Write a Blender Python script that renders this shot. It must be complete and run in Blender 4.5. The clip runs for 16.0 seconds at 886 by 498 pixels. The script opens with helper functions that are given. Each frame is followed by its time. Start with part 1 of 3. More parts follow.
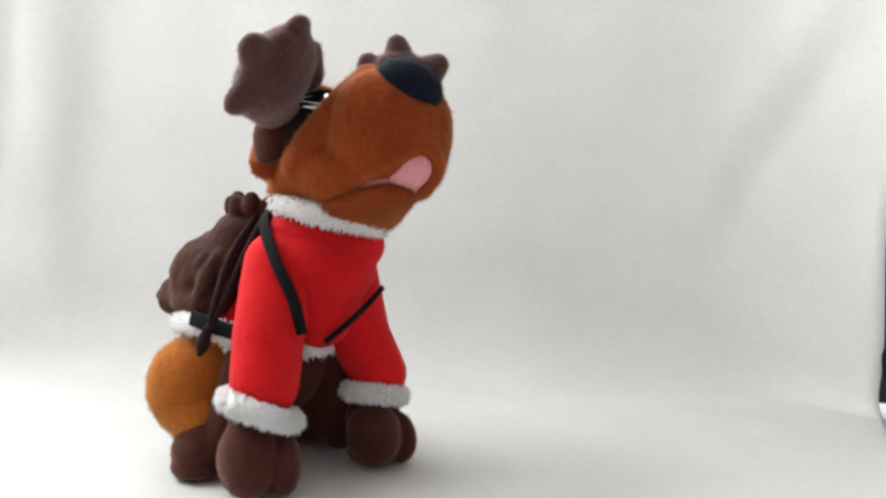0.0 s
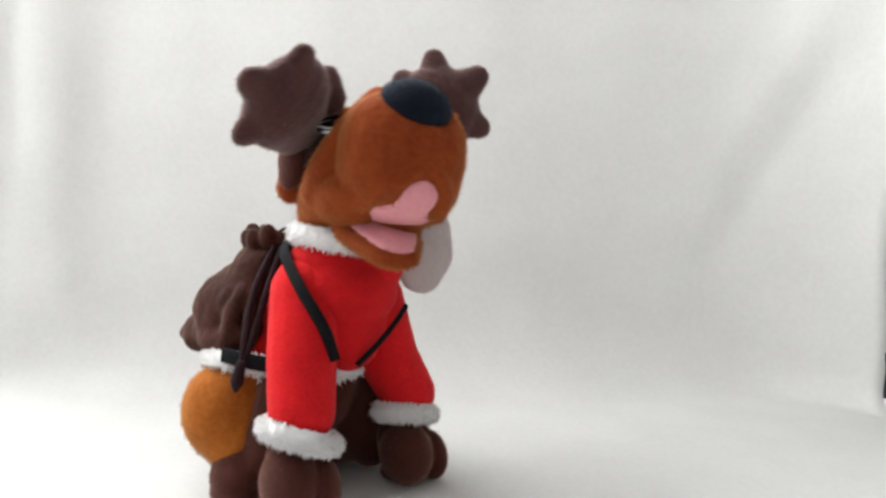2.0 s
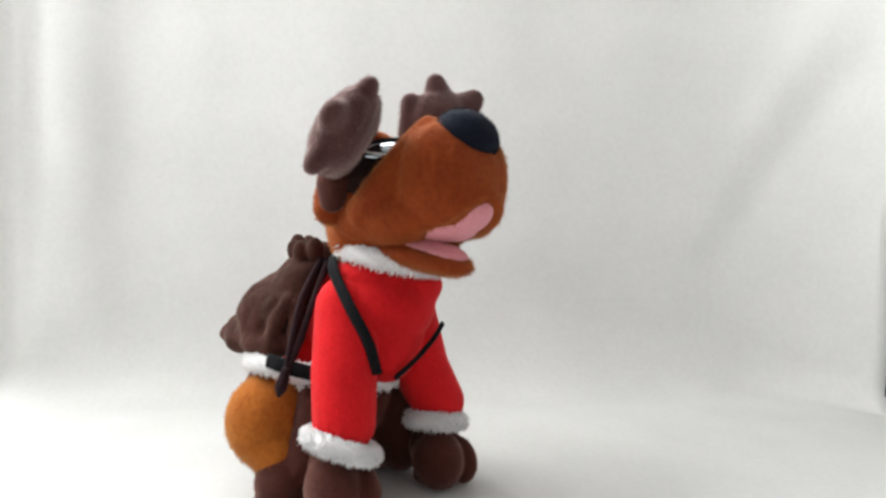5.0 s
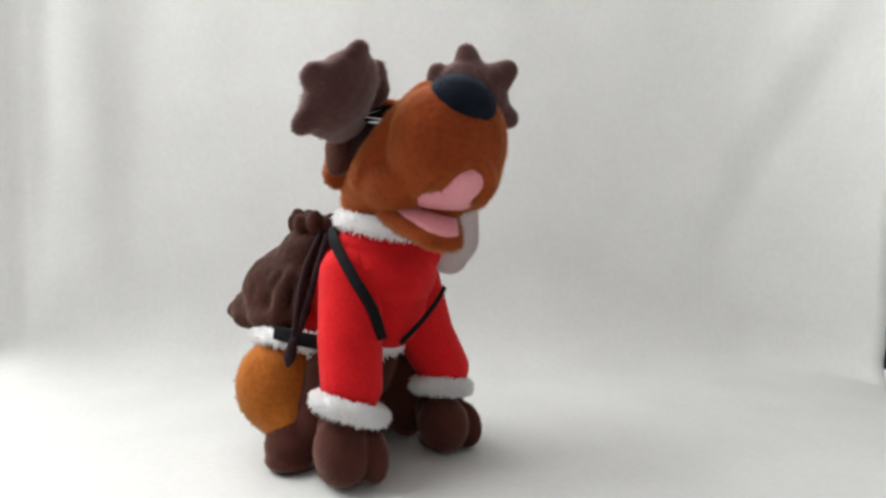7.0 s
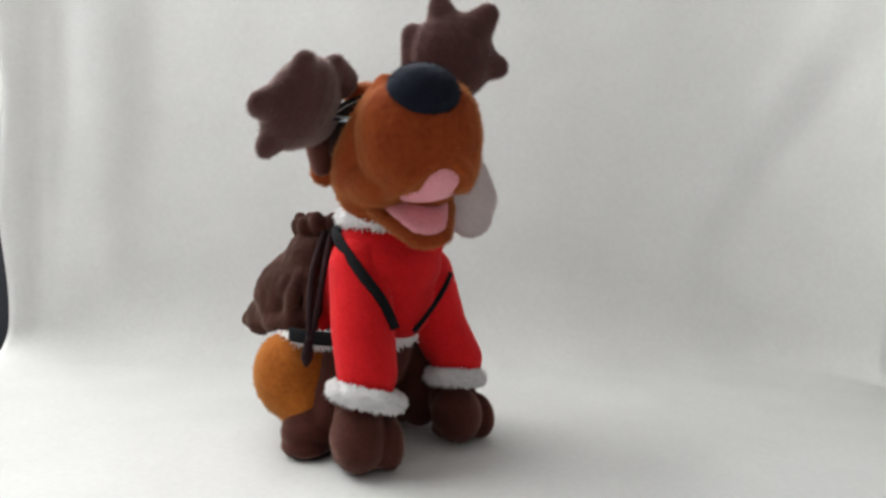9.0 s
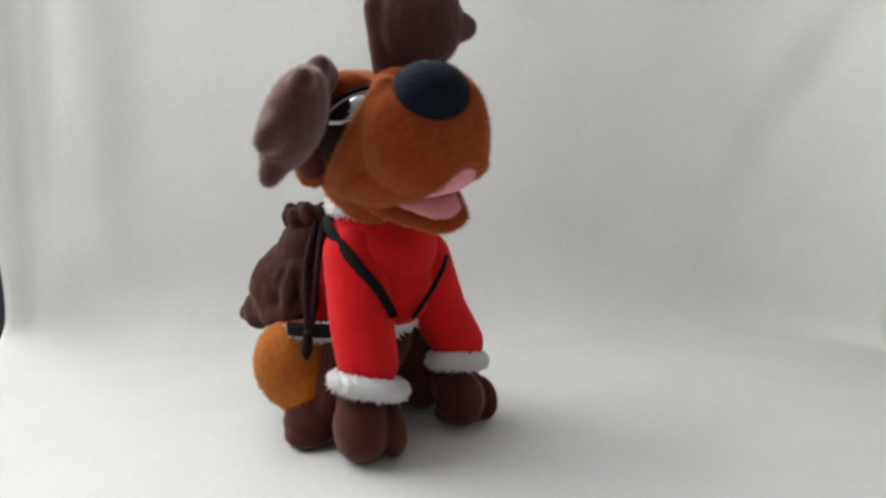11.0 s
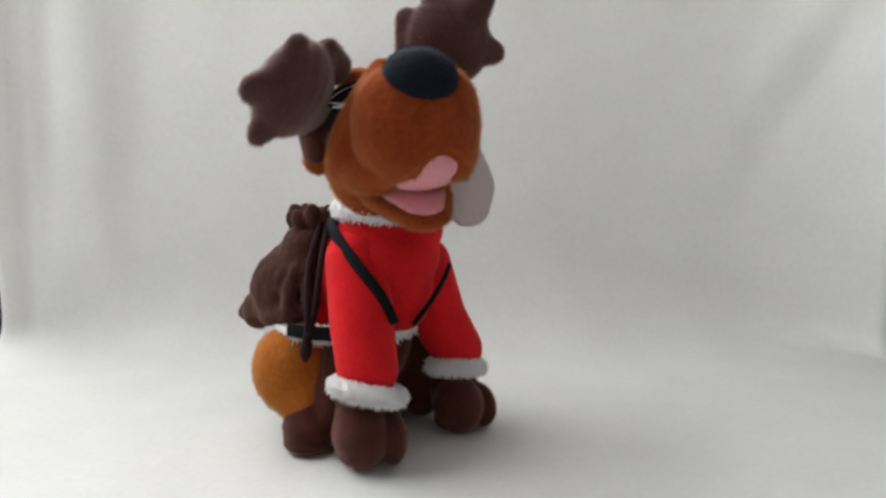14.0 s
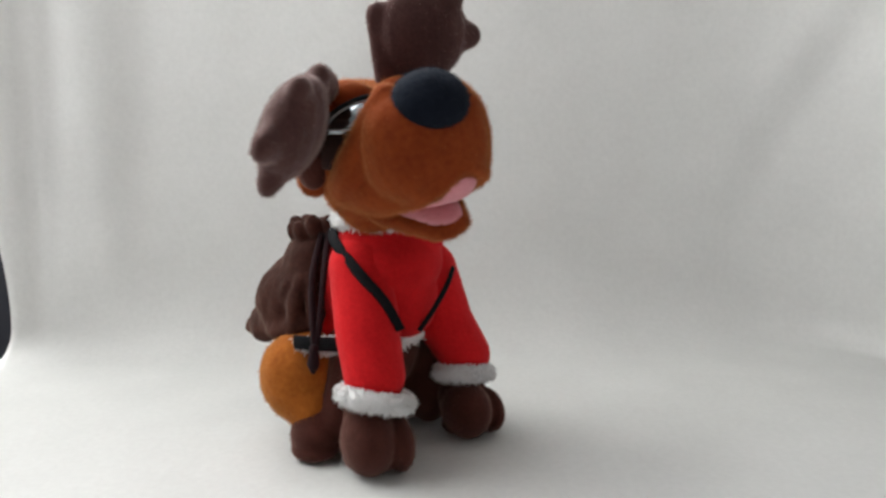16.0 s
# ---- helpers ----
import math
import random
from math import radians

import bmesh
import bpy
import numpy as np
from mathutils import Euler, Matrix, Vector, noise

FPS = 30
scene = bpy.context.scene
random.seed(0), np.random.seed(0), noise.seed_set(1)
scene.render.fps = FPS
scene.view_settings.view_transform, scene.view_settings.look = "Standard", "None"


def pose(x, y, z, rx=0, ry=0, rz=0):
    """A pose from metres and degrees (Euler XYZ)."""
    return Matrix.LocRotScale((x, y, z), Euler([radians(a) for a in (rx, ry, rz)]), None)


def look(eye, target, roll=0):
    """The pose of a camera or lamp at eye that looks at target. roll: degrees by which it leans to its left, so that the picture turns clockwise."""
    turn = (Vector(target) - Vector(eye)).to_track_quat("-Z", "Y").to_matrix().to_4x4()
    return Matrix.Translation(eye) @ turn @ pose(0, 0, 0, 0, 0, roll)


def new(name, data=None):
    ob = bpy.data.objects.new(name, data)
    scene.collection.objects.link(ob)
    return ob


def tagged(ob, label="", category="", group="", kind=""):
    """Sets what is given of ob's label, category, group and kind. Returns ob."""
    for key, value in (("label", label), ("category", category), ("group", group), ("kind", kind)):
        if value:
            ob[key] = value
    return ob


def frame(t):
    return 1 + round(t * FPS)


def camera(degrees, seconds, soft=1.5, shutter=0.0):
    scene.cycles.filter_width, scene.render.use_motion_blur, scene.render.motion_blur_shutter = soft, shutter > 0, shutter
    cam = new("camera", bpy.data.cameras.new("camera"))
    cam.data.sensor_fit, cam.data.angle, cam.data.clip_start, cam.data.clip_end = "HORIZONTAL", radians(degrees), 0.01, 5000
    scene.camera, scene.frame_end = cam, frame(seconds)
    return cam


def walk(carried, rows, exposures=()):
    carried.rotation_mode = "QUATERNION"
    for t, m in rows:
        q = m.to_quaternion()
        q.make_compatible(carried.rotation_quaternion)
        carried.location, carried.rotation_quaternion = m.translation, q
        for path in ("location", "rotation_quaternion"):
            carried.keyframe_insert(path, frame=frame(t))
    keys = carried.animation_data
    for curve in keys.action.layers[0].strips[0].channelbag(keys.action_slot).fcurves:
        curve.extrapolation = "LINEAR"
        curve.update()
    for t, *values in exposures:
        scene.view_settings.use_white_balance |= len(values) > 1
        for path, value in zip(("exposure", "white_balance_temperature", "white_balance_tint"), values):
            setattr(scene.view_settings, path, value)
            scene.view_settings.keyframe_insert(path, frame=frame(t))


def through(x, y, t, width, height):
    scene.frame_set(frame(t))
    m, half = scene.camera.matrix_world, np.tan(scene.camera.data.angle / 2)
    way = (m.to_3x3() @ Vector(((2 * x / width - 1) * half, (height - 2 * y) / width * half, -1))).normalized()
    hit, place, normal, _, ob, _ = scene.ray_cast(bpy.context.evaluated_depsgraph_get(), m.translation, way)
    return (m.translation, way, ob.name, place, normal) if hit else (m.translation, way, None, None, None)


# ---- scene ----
LENS = 65.0
cam = camera(LENS, 16.0, soft=2.8, shutter=0.4)

# seconds, eye x y z, yaw, pitch, lean
PATH = [
    (0.0, 0.0675, -0.553, 0.1937, 1.70, -1.84, 1.66), (0.5, 0.0580, -0.5465, 0.2061, 0.65, -3.07, 0.4),
    (1.0, 0.0420, -0.5579, 0.2187, 1.00, -3.81, -0.91), (1.5, 0.0390, -0.564, 0.2135, 1.30, -2.84, 0.42),
    (2.0, 0.032, -0.5632, 0.217, 0.25, -2.46, 0.26), (2.5, 0.0231, -0.5602, 0.2267, -1.13, -3.21, -1.19),
    (3.0, 0.0213, -0.5753, 0.227, -1.86, -2.9, -0.13), (3.5, 0.0104, -0.5797, 0.2224, -2.26, -1.31, 0.95),
    (4.0, 0.0084, -0.5897, 0.2346, -2.23, -2.6, -0.03), (4.5, 0.0051, -0.5892, 0.2406, -0.42, -3.12, -0.36),
    (7.0, 0.0, -0.6, 0.23, 0.0, -4.8, 0.0), (7.5, -0.0055, -0.6007, 0.2419, -0.57, -5.78, -0.49),
    (8.0, -0.0082, -0.6025, 0.2392, -0.41, -5.76, 0.04), (8.5, -0.0117, -0.6106, 0.2226, 0.24, -4.49, 1.25),
    (11.0, -0.0129, -0.598, 0.2397, -0.02, -7.73, -0.69), (11.5, -0.0078, -0.6004, 0.2315, 0.27, -7.32, 0.0),
    (12.0, -0.0076, -0.599, 0.2255, 0.1, -7.03, 0.6), (12.5, -0.0058, -0.6004, 0.2386, -0.1, -8.24, -0.62),
    (13.0, -0.0105, -0.6023, 0.2372, -0.12, -7.93, -0.31), (13.5, -0.0119, -0.6049, 0.2254, 0.08, -6.63, 0.52),
    (14.0, -0.0153, -0.5992, 0.2395, -0.33, -7.16, -0.57), (14.5, -0.0135, -0.5952, 0.2438, 0.09, -7.02, -0.87),
    (15.0, -0.0128, -0.6026, 0.2274, 0.57, -5.44, 0.08), (15.5, -0.0114, -0.5976, 0.2344, 0.71, -6.13, -0.09),
    (16.0, -0.0149, -0.5959, 0.2437, 0.29, -7.15, -1.04),
]


def camera_pose(x, y, z, yaw, pitch, lean):
    a, b = radians(yaw), radians(pitch)
    ahead = Vector((-math.sin(a) * math.cos(b), math.cos(a) * math.cos(b), math.sin(b)))
    return look((x, y, z), Vector((x, y, z)) + ahead, lean)


walk(cam, [(t, camera_pose(*row)) for t, *row in PATH],
     [(0.0, 0.0), (4.5, 0.0), (7.0, -0.22), (8.5, -0.36), (11.0, -0.52), (16.0, -0.52)])

# ---- world and large lights ----
world = bpy.data.worlds.new("daylight")
scene.world = world
world.use_nodes = True
sky = world.node_tree.nodes.new("ShaderNodeTexSky")
sky.sky_type, sky.sun_disc = "NISHITA", False
sky.sun_elevation, sky.sun_rotation = radians(40), radians(150)
world.node_tree.links.new(sky.outputs[0], world.node_tree.nodes["Background"].inputs[0])
world.node_tree.nodes["Background"].inputs[1].default_value = 0.12


def window_light(name, place, aim, wide, high, watts, colour):
    data = bpy.data.lights.new(name, "AREA")
    data.shape, data.size, data.size_y, data.energy, data.color = "RECTANGLE", wide, high, watts, colour
    ob = new(name, data)
    ob.matrix_world = look(place, aim)
    return ob


window_light("window_light_side", (-1.12, 0.12, 1.30), (0.15, 0.0, 0.0), 1.3, 1.15, 46.0, (0.985, 1.0, 0.97))
window_light("window_light_back", (-0.55, 1.17, 1.30), (-0.1, 0.0, 0.2), 0.9, 1.1, 66.0, (0.94, 0.96, 1.0))

# ---- materials ----
def material(name):
    m = bpy.data.materials.new(name)
    m.use_nodes = True
    return m, m.node_tree.nodes, m.node_tree.links, m.node_tree.nodes["Principled BSDF"]


def cloth(name, dark, light, scale, bump, sheen=0.0, tint=(1, 1, 1), rough=0.9, through=0.0, weave=0.0):
    """Woven or pile fabric: two tones at two scales, a fine nap, and a sheen at grazing light."""
    m, nodes, links, bsdf = material(name)
    place = nodes.new("ShaderNodeTexCoord")
    fine, broad = nodes.new("ShaderNodeTexNoise"), nodes.new("ShaderNodeTexNoise")
    fine.inputs["Scale"].default_value, fine.inputs["Detail"].default_value = scale, 6
    broad.inputs["Scale"].default_value, broad.inputs["Detail"].default_value = scale / 14, 3
    for n in (fine, broad):
        links.new(place.outputs["Object"], n.inputs["Vector"])
    add = nodes.new("ShaderNodeMath")
    add.operation = "ADD"
    half = nodes.new("ShaderNodeMath")
    half.operation, half.inputs[1].default_value = "MULTIPLY", 0.5
    links.new(fine.outputs["Fac"], add.inputs[0])
    links.new(broad.outputs["Fac"], add.inputs[1])
    links.new(add.outputs[0], half.inputs[0])
    ramp = nodes.new("ShaderNodeValToRGB")
    ramp.color_ramp.elements[0].position, ramp.color_ramp.elements[1].position = 0.32, 0.68
    ramp.color_ramp.elements[0].color, ramp.color_ramp.elements[1].color = (*dark, 1), (*light, 1)
    links.new(half.outputs[0], ramp.inputs[0])
    links.new(ramp.outputs[0], bsdf.inputs["Base Color"])
    relief = nodes.new("ShaderNodeBump")
    relief.inputs["Strength"].default_value, relief.inputs["Distance"].default_value = bump, 0.002
    links.new(fine.outputs["Fac"], relief.inputs["Height"])
    links.new(relief.outputs[0], bsdf.inputs["Normal"])
    bsdf.inputs["Roughness"].default_value = rough
    bsdf.inputs["Specular IOR Level"].default_value = 0.15
    bsdf.inputs["Sheen Weight"].default_value = sheen
    bsdf.inputs["Sheen Roughness"].default_value = 0.45
    bsdf.inputs["Sheen Tint"].default_value = (*tint, 1)
    if through:
        glow, mix = nodes.new("ShaderNodeBsdfTranslucent"), nodes.new("ShaderNodeMixShader")
        links.new(ramp.outputs[0], glow.inputs[0])
        mix.inputs[0].default_value = through
        links.new(bsdf.outputs[0], mix.inputs[1])
        links.new(glow.outputs[0], mix.inputs[2])
        links.new(mix.outputs[0], nodes["Material Output"].inputs[0])
    return m


def plain(name, colour, rough=0.5, metal=0.0, coat=0.0, grain=60.0):
    """Paint, plastic or metal with a slight unevenness of tone and gloss."""
    m, nodes, links, bsdf = material(name)
    noise_node, ramp = nodes.new("ShaderNodeTexNoise"), nodes.new("ShaderNodeValToRGB")
    noise_node.inputs["Scale"].default_value, noise_node.inputs["Detail"].default_value = grain, 5
    ramp.color_ramp.elements[0].color = (*[c * 0.85 for c in colour], 1)
    ramp.color_ramp.elements[1].color = (*[min(c * 1.1, 1) for c in colour], 1)
    links.new(noise_node.outputs["Fac"], ramp.inputs[0])
    links.new(ramp.outputs[0], bsdf.inputs["Base Color"])
    bsdf.inputs["Roughness"].default_value, bsdf.inputs["Metallic"].default_value = rough, metal
    bsdf.inputs["Coat Weight"].default_value = coat
    return m


PLUSH = cloth("rust_plush", (0.220, 0.032, 0.0085), (0.375, 0.071, 0.0155), 230, 0.4, 0.6, (1.0, 0.5, 0.2), through=0.22)
FELT = cloth("brown_felt", (0.040, 0.0105, 0.0072), (0.072, 0.020, 0.0145), 420, 0.35, 0.3, (1.0, 0.62, 0.52))
GOLD = cloth("golden_plush", (0.27, 0.068, 0.009), (0.43, 0.130, 0.017), 260, 0.5, 0.4, (1.0, 0.6, 0.25))
ANTLER = cloth("antler_plush", (0.070, 0.030, 0.028), (0.115, 0.054, 0.050), 420, 0.4, 0.6, (1.0, 0.78, 0.74), through=0.2)
SACK = cloth("sack_cloth", (0.021, 0.0060, 0.0044), (0.062, 0.019, 0.0125), 300, 0.3, 0.12, (1.0, 0.75, 0.6))
RED = cloth("red_felt", (0.47, 0.005, 0.008), (0.64, 0.011, 0.014), 380, 0.35, 0.12, (1.0, 0.5, 0.5))
FUR = cloth("white_fur", (0.92, 0.915, 0.91), (0.96, 0.955, 0.955), 300, 0.1, 0.6, through=0.2)
NAVY = cloth("navy_plush", (0.006, 0.009, 0.017), (0.012, 0.016, 0.027), 320, 0.5, 0.04, (0.7, 0.8, 1.0))
PINK = cloth("pink_felt", (0.62, 0.24, 0.27), (0.76, 0.33, 0.36), 300, 0.25, 0.2, (1.0, 0.8, 0.8))
MAUVE = cloth("mauve_plush", (0.55, 0.47, 0.46), (0.66, 0.58, 0.57), 260, 0.3, 0.3, through=0.3)
CORD = cloth("dark_cord", (0.010, 0.004, 0.006), (0.026, 0.009, 0.011), 420, 0.4, 0.05)
WEBBING = cloth("black_webbing", (0.004, 0.004, 0.005), (0.009, 0.009, 0.011), 700, 0.4, 0.0)
EYE = plain("mirrored_eye", (0.27, 0.30, 0.32), 0.08, 1.0)
RIM = plain("silver_rim", (0.62, 0.62, 0.62), 0.35, 0.3)
PATCH = cloth("dark_patch", (0.022, 0.009, 0.008), (0.042, 0.017, 0.014), 300, 0.3, 0.1)
SHEET = cloth("white_sheet", (0.72, 0.715, 0.70), (0.79, 0.785, 0.77), 160, 0.12, 0.0, through=0.28)
TABLE = plain("table_laminate", (0.68, 0.68, 0.67), 0.45)
PLASTER = plain("wall_plaster", (0.55, 0.54, 0.52), 0.85, grain=9)
GREY_WALL = plain("grey_wall_paint", (0.58, 0.56, 0.55), 0.8, grain=9)
BOARDS = plain("floor_boards", (0.30, 0.22, 0.15), 0.5, grain=12)
CABINET = plain("dark_cabinet", (0.022, 0.024, 0.034), 0.5)
BAG = cloth("black_nylon", (0.006, 0.006, 0.008), (0.012, 0.012, 0.015), 300, 0.3)
LIME = plain("lime_strap", (0.17, 0.20, 0.02), 0.6)
BLUE = plain("blue_card", (0.02, 0.16, 0.36), 0.45)
ROSE = plain("rose_print", (0.65, 0.20, 0.25), 0.5)
OUTSIDE, _nodes, _links, _bsdf = material("overcast_sky")
_bsdf.inputs["Emission Color"].default_value, _bsdf.inputs["Emission Strength"].default_value = (0.97, 0.98, 1.0, 1), 1.7
WHITE = plain("white_paint", (0.78, 0.78, 0.77), 0.5)

# ---- building blocks ----
ROOT = Vector((-0.07, 0.0, 0.0))


def part(name, bm, mat, parent=None, label="", voxel=0.0, smooth=4, shift=True, turn=None):
    """Links a bmesh as one mesh object under a thing or a part."""
    if shift:
        bmesh.ops.translate(bm, verts=bm.verts, vec=-ROOT)
    data = bpy.data.meshes.new(name)
    bm.to_mesh(data)
    bm.free()
    data.materials.append(mat)
    data.polygons.foreach_set("use_smooth", [True] * len(data.polygons))
    ob = new(name, data)
    if parent:
        ob.parent = parent
    if voxel:
        mod = ob.modifiers.new("remesh", "REMESH")
        mod.mode, mod.voxel_size, mod.use_smooth_shade = "VOXEL", voxel, True
        if smooth:
            mod = ob.modifiers.new("smooth", "SMOOTH")
            mod.factor, mod.iterations = 0.5, smooth
    if label:
        tagged(ob, label)
    return ob


def globe(bm, m, around, rows):
    """Adds a ball of radius 1, carried by the matrix m."""
    top, foot = bm.verts.new(m @ Vector((0, 0, 1))), bm.verts.new(m @ Vector((0, 0, -1)))
    rings = []
    for j in range(1, rows):
        b = math.pi * j / rows
        rings.append([bm.verts.new(m @ Vector((math.sin(b) * math.cos(2 * math.pi * i / around), math.sin(b) * math.sin(2 * math.pi * i / around), math.cos(b)))) for i in range(around)])
    for i in range(around):
        k = (i + 1) % around
        bm.faces.new((top, rings[0][i], rings[0][k]))
        bm.faces.new((foot, rings[-1][k], rings[-1][i]))
        for a, b in zip(rings, rings[1:]):
            bm.faces.new((a[i], b[i], b[k], a[k]))


def ball(bm, centre, radii, turn=(0, 0, 0), segments=28):
    m = Matrix.Translation(centre) @ Euler([radians(a) for a in turn]).to_matrix().to_4x4() @ Matrix.Diagonal((*radii, 1))
    globe(bm, m, segments, segments // 2)


def chain(bm, points, flat=None, steps=10):
    """A soft limb: overlapping balls along points of (x, y, z, radius). flat: (direction, share) squashes each ball."""
    for (ax, ay, az, ar), (bx, by, bz, br) in zip(points, points[1:]):
        for k in range(steps + 1):
            u = k / steps
            c = Vector((ax, ay, az)).lerp(Vector((bx, by, bz)), u)
            r = ar + (br - ar) * u
            m = Matrix.Translation(c)
            if flat:
                m = m @ Matrix.Scale(flat[1], 4, Vector(flat[0]).normalized())
            globe(bm, m @ Matrix.Scale(r, 4), 16, 10)


def tube(points, radius, sides=8, flat=None, wide=0.0):
    """A cord, or with flat (a list of face normals) and wide a band, along points."""
    bm = bmesh.new()
    pts = [Vector(p) for p in points]
    rings = []
    for i, p in enumerate(pts):
        along = (pts[min(i + 1, len(pts) - 1)] - pts[max(i - 1, 0)]).normalized()
        face = Vector(flat[i]) if flat else Vector((0.3, 0.2, 1)).cross(along)
        face = (face - along * face.dot(along)).normalized()
        side = along.cross(face)
        ring = []
        for k in range(sides):
            a = 2 * math.pi * k / sides
            ring.append(bm.verts.new(p + side * math.cos(a) * (wide or radius) + face * math.sin(a) * radius))
        rings.append(ring)
    for a, b in zip(rings, rings[1:]):
        for k in range(sides):
            bm.faces.new((a[k], a[(k + 1) % sides], b[(k + 1) % sides], b[k]))
    bm.faces.new(rings[0][::-1])
    bm.faces.new(rings[-1])
    return bm


def curve_points(points, steps=8):
    """A smooth line through points."""
    pts = [Vector(p) for p in points]
    pts = [2 * pts[0] - pts[1]] + pts + [2 * pts[-1] - pts[-2]]
    out = []
    for a, b, c, d in zip(pts, pts[1:], pts[2:], pts[3:]):
        for k in range(steps):
            u = k / steps
            out.append(0.5 * (2 * b + (c - a) * u + (2 * a - 5 * b + 4 * c - d) * u * u + (3 * b - a - 3 * c + d) * u ** 3))
    return out + [pts[-2]]


def tufts(bm, spots, length, width, spread, rng):
    """Loose pile: thin bent spikes that start at spots of (place, outward)."""
    for place, outward in spots:
        lean = Vector([rng.uniform(-1, 1) for _ in range(3)]) * spread
        way = (outward + lean).normalized()
        long = length * rng.uniform(0.55, 1.15)
        side = way.orthogonal().normalized()
        other = way.cross(side)
        droop = Vector((rng.uniform(-0.3, 0.3), rng.uniform(-0.3, 0.3), -0.35)) * long
        base = [bm.verts.new(place + (side * math.cos(a) + other * math.sin(a)) * width) for a in (0, 2.09, 4.19)]
        mid = [bm.verts.new(place + way * long * 0.55 + (side * math.cos(a) + other * math.sin(a)) * width * 0.7) for a in (0, 2.09, 4.19)]
        tip = bm.verts.new(place + way * long + droop)
        for k in range(3):
            bm.faces.new((base[k], base[(k + 1) % 3], mid[(k + 1) % 3], mid[k]))
            bm.faces.new((mid[k], mid[(k + 1) % 3], tip))


def pile(ob, count, length, width, lie, rng):
    """Turns a soft part into its finished mesh and covers it with short loose fibres that lie along lie."""
    made = ob.evaluated_get(bpy.context.evaluated_depsgraph_get())
    data = bpy.data.meshes.new_from_object(made)
    ob.modifiers.clear()
    ob.data = data
    verts, faces = [tuple(v.co) for v in data.vertices], [tuple(p.vertices) for p in data.polygons]
    normals = [v.normal.copy() for v in data.vertices]
    lie = Vector(lie)
    total = len(verts)
    for _ in range(count):
        k = rng.randrange(total)
        n = normals[k]
        way = (n + lie + Vector([rng.uniform(-0.7, 0.7) for _ in range(3)])).normalized()
        side = way.cross(n + Vector((0.01, 0.02, 0.03))).normalized() * width
        root = Vector(verts[k]) + Vector([rng.uniform(-0.0012, 0.0012) for _ in range(3)]) - n * 0.0006
        long = length * rng.uniform(0.6, 1.2)
        s = len(verts)
        verts += [tuple(root - side), tuple(root + side), tuple(root + way * long + n * long * 0.15)]
        faces.append((s, s + 1, s + 2))
        normals += [n, n, n]
    mesh = bpy.data.meshes.new(ob.name)
    mesh.from_pydata(verts, [], faces)
    mesh.materials.append(data.materials[0])
    mesh.polygons.foreach_set("use_smooth", [True] * len(mesh.polygons))
    mesh.normals_split_custom_set_from_vertices([tuple(n) for n in normals])
    ob.data = mesh
    bpy.data.meshes.remove(data)


def box(bm, x0, x1, y0, y1, z0, z1, edge=0.0):
    geo = bmesh.ops.create_cube(bm, size=1.0, matrix=Matrix.Translation(((x0 + x1) / 2, (y0 + y1) / 2, (z0 + z1) / 2)) @ Matrix.Diagonal((x1 - x0, y1 - y0, z1 - z0, 1)))
    if edge:
        edges = list({e for v in geo["verts"] for e in v.link_edges})
        bmesh.ops.bevel(bm, geom=edges, offset=edge, segments=2, affect="EDGES", profile=0.5)


def slab(name, boxes, mat, label, category, kind="structure", edge=0.0, parent=None):
    bm = bmesh.new()
    for b in boxes:
        box(bm, *b, edge=edge)
    data = bpy.data.meshes.new(name)
    bm.to_mesh(data)
    bm.free()
    data.materials.append(mat)
    ob = new(name, data)
    if parent:
        ob.parent = parent
        return ob
    return tagged(ob, label, category, kind=kind)


# ---- room ----
slab("floor", [(-1.2, 2.4, -2.6, 1.2, -0.80, -0.75)], BOARDS, "brown wooden floor of the room", "floor")
slab("ceiling", [(-1.2, 2.4, -2.6, 1.2, 1.95, 2.0)], WHITE, "white plastered ceiling of the room", "ceiling")
slab("wall_west", [(-1.3, -1.2, -2.6, -1.27, -0.75, 1.95), (-1.3, -1.2, 0.83, 1.2, -0.75, 1.95),
                   (-1.3, -1.2, -1.27, 0.83, -0.75, 0.6), (-1.3, -1.2, -1.27, 0.83, 1.9, 1.95)], PLASTER, "beige wall with a wide window opening", "wall")
slab("wall_north", [(-1.2, -1.15, 1.2, 1.3, -0.75, 1.95), (1.5, 2.4, 1.2, 1.3, -0.75, 1.95),
                    (-1.15, 1.5, 1.2, 1.3, -0.75, 0.3), (-1.15, 1.5, 1.2, 1.3, 1.9, 1.95)], PLASTER, "beige wall with a wide bright window", "wall")
slab("wall_east", [(2.4, 2.5, -2.6, 1.2, -0.75, 1.95)], PLASTER, "plain beige plastered room wall", "wall")
slab("wall_south", [(-1.2, 2.4, -2.7, -2.6, -0.75, 1.95)], GREY_WALL, "plain light grey painted room wall", "wall")


def window(name, place, wide, high, side):
    root = tagged(new(name), "white framed window that lets daylight in", "window", kind="structure")
    w, h = wide / 2, high / 2
    for nm, b in (("window_frame", [(-w, w, -0.03, 0.03, -h, -h + 0.05), (-w, w, -0.03, 0.03, h - 0.05, h),
                                    (-w, -w + 0.05, -0.03, 0.03, -h + 0.05, h - 0.05), (w - 0.05, w, -0.03, 0.03, -h + 0.05, h - 0.05)]),
                  ("mullion", [(-0.025, 0.025, -0.028, 0.028, -h + 0.05, h - 0.05)])):
        slab(nm, b, WHITE, "", "", edge=0.003, parent=root)
    root.matrix_world = pose(*place, 0, 0, side)


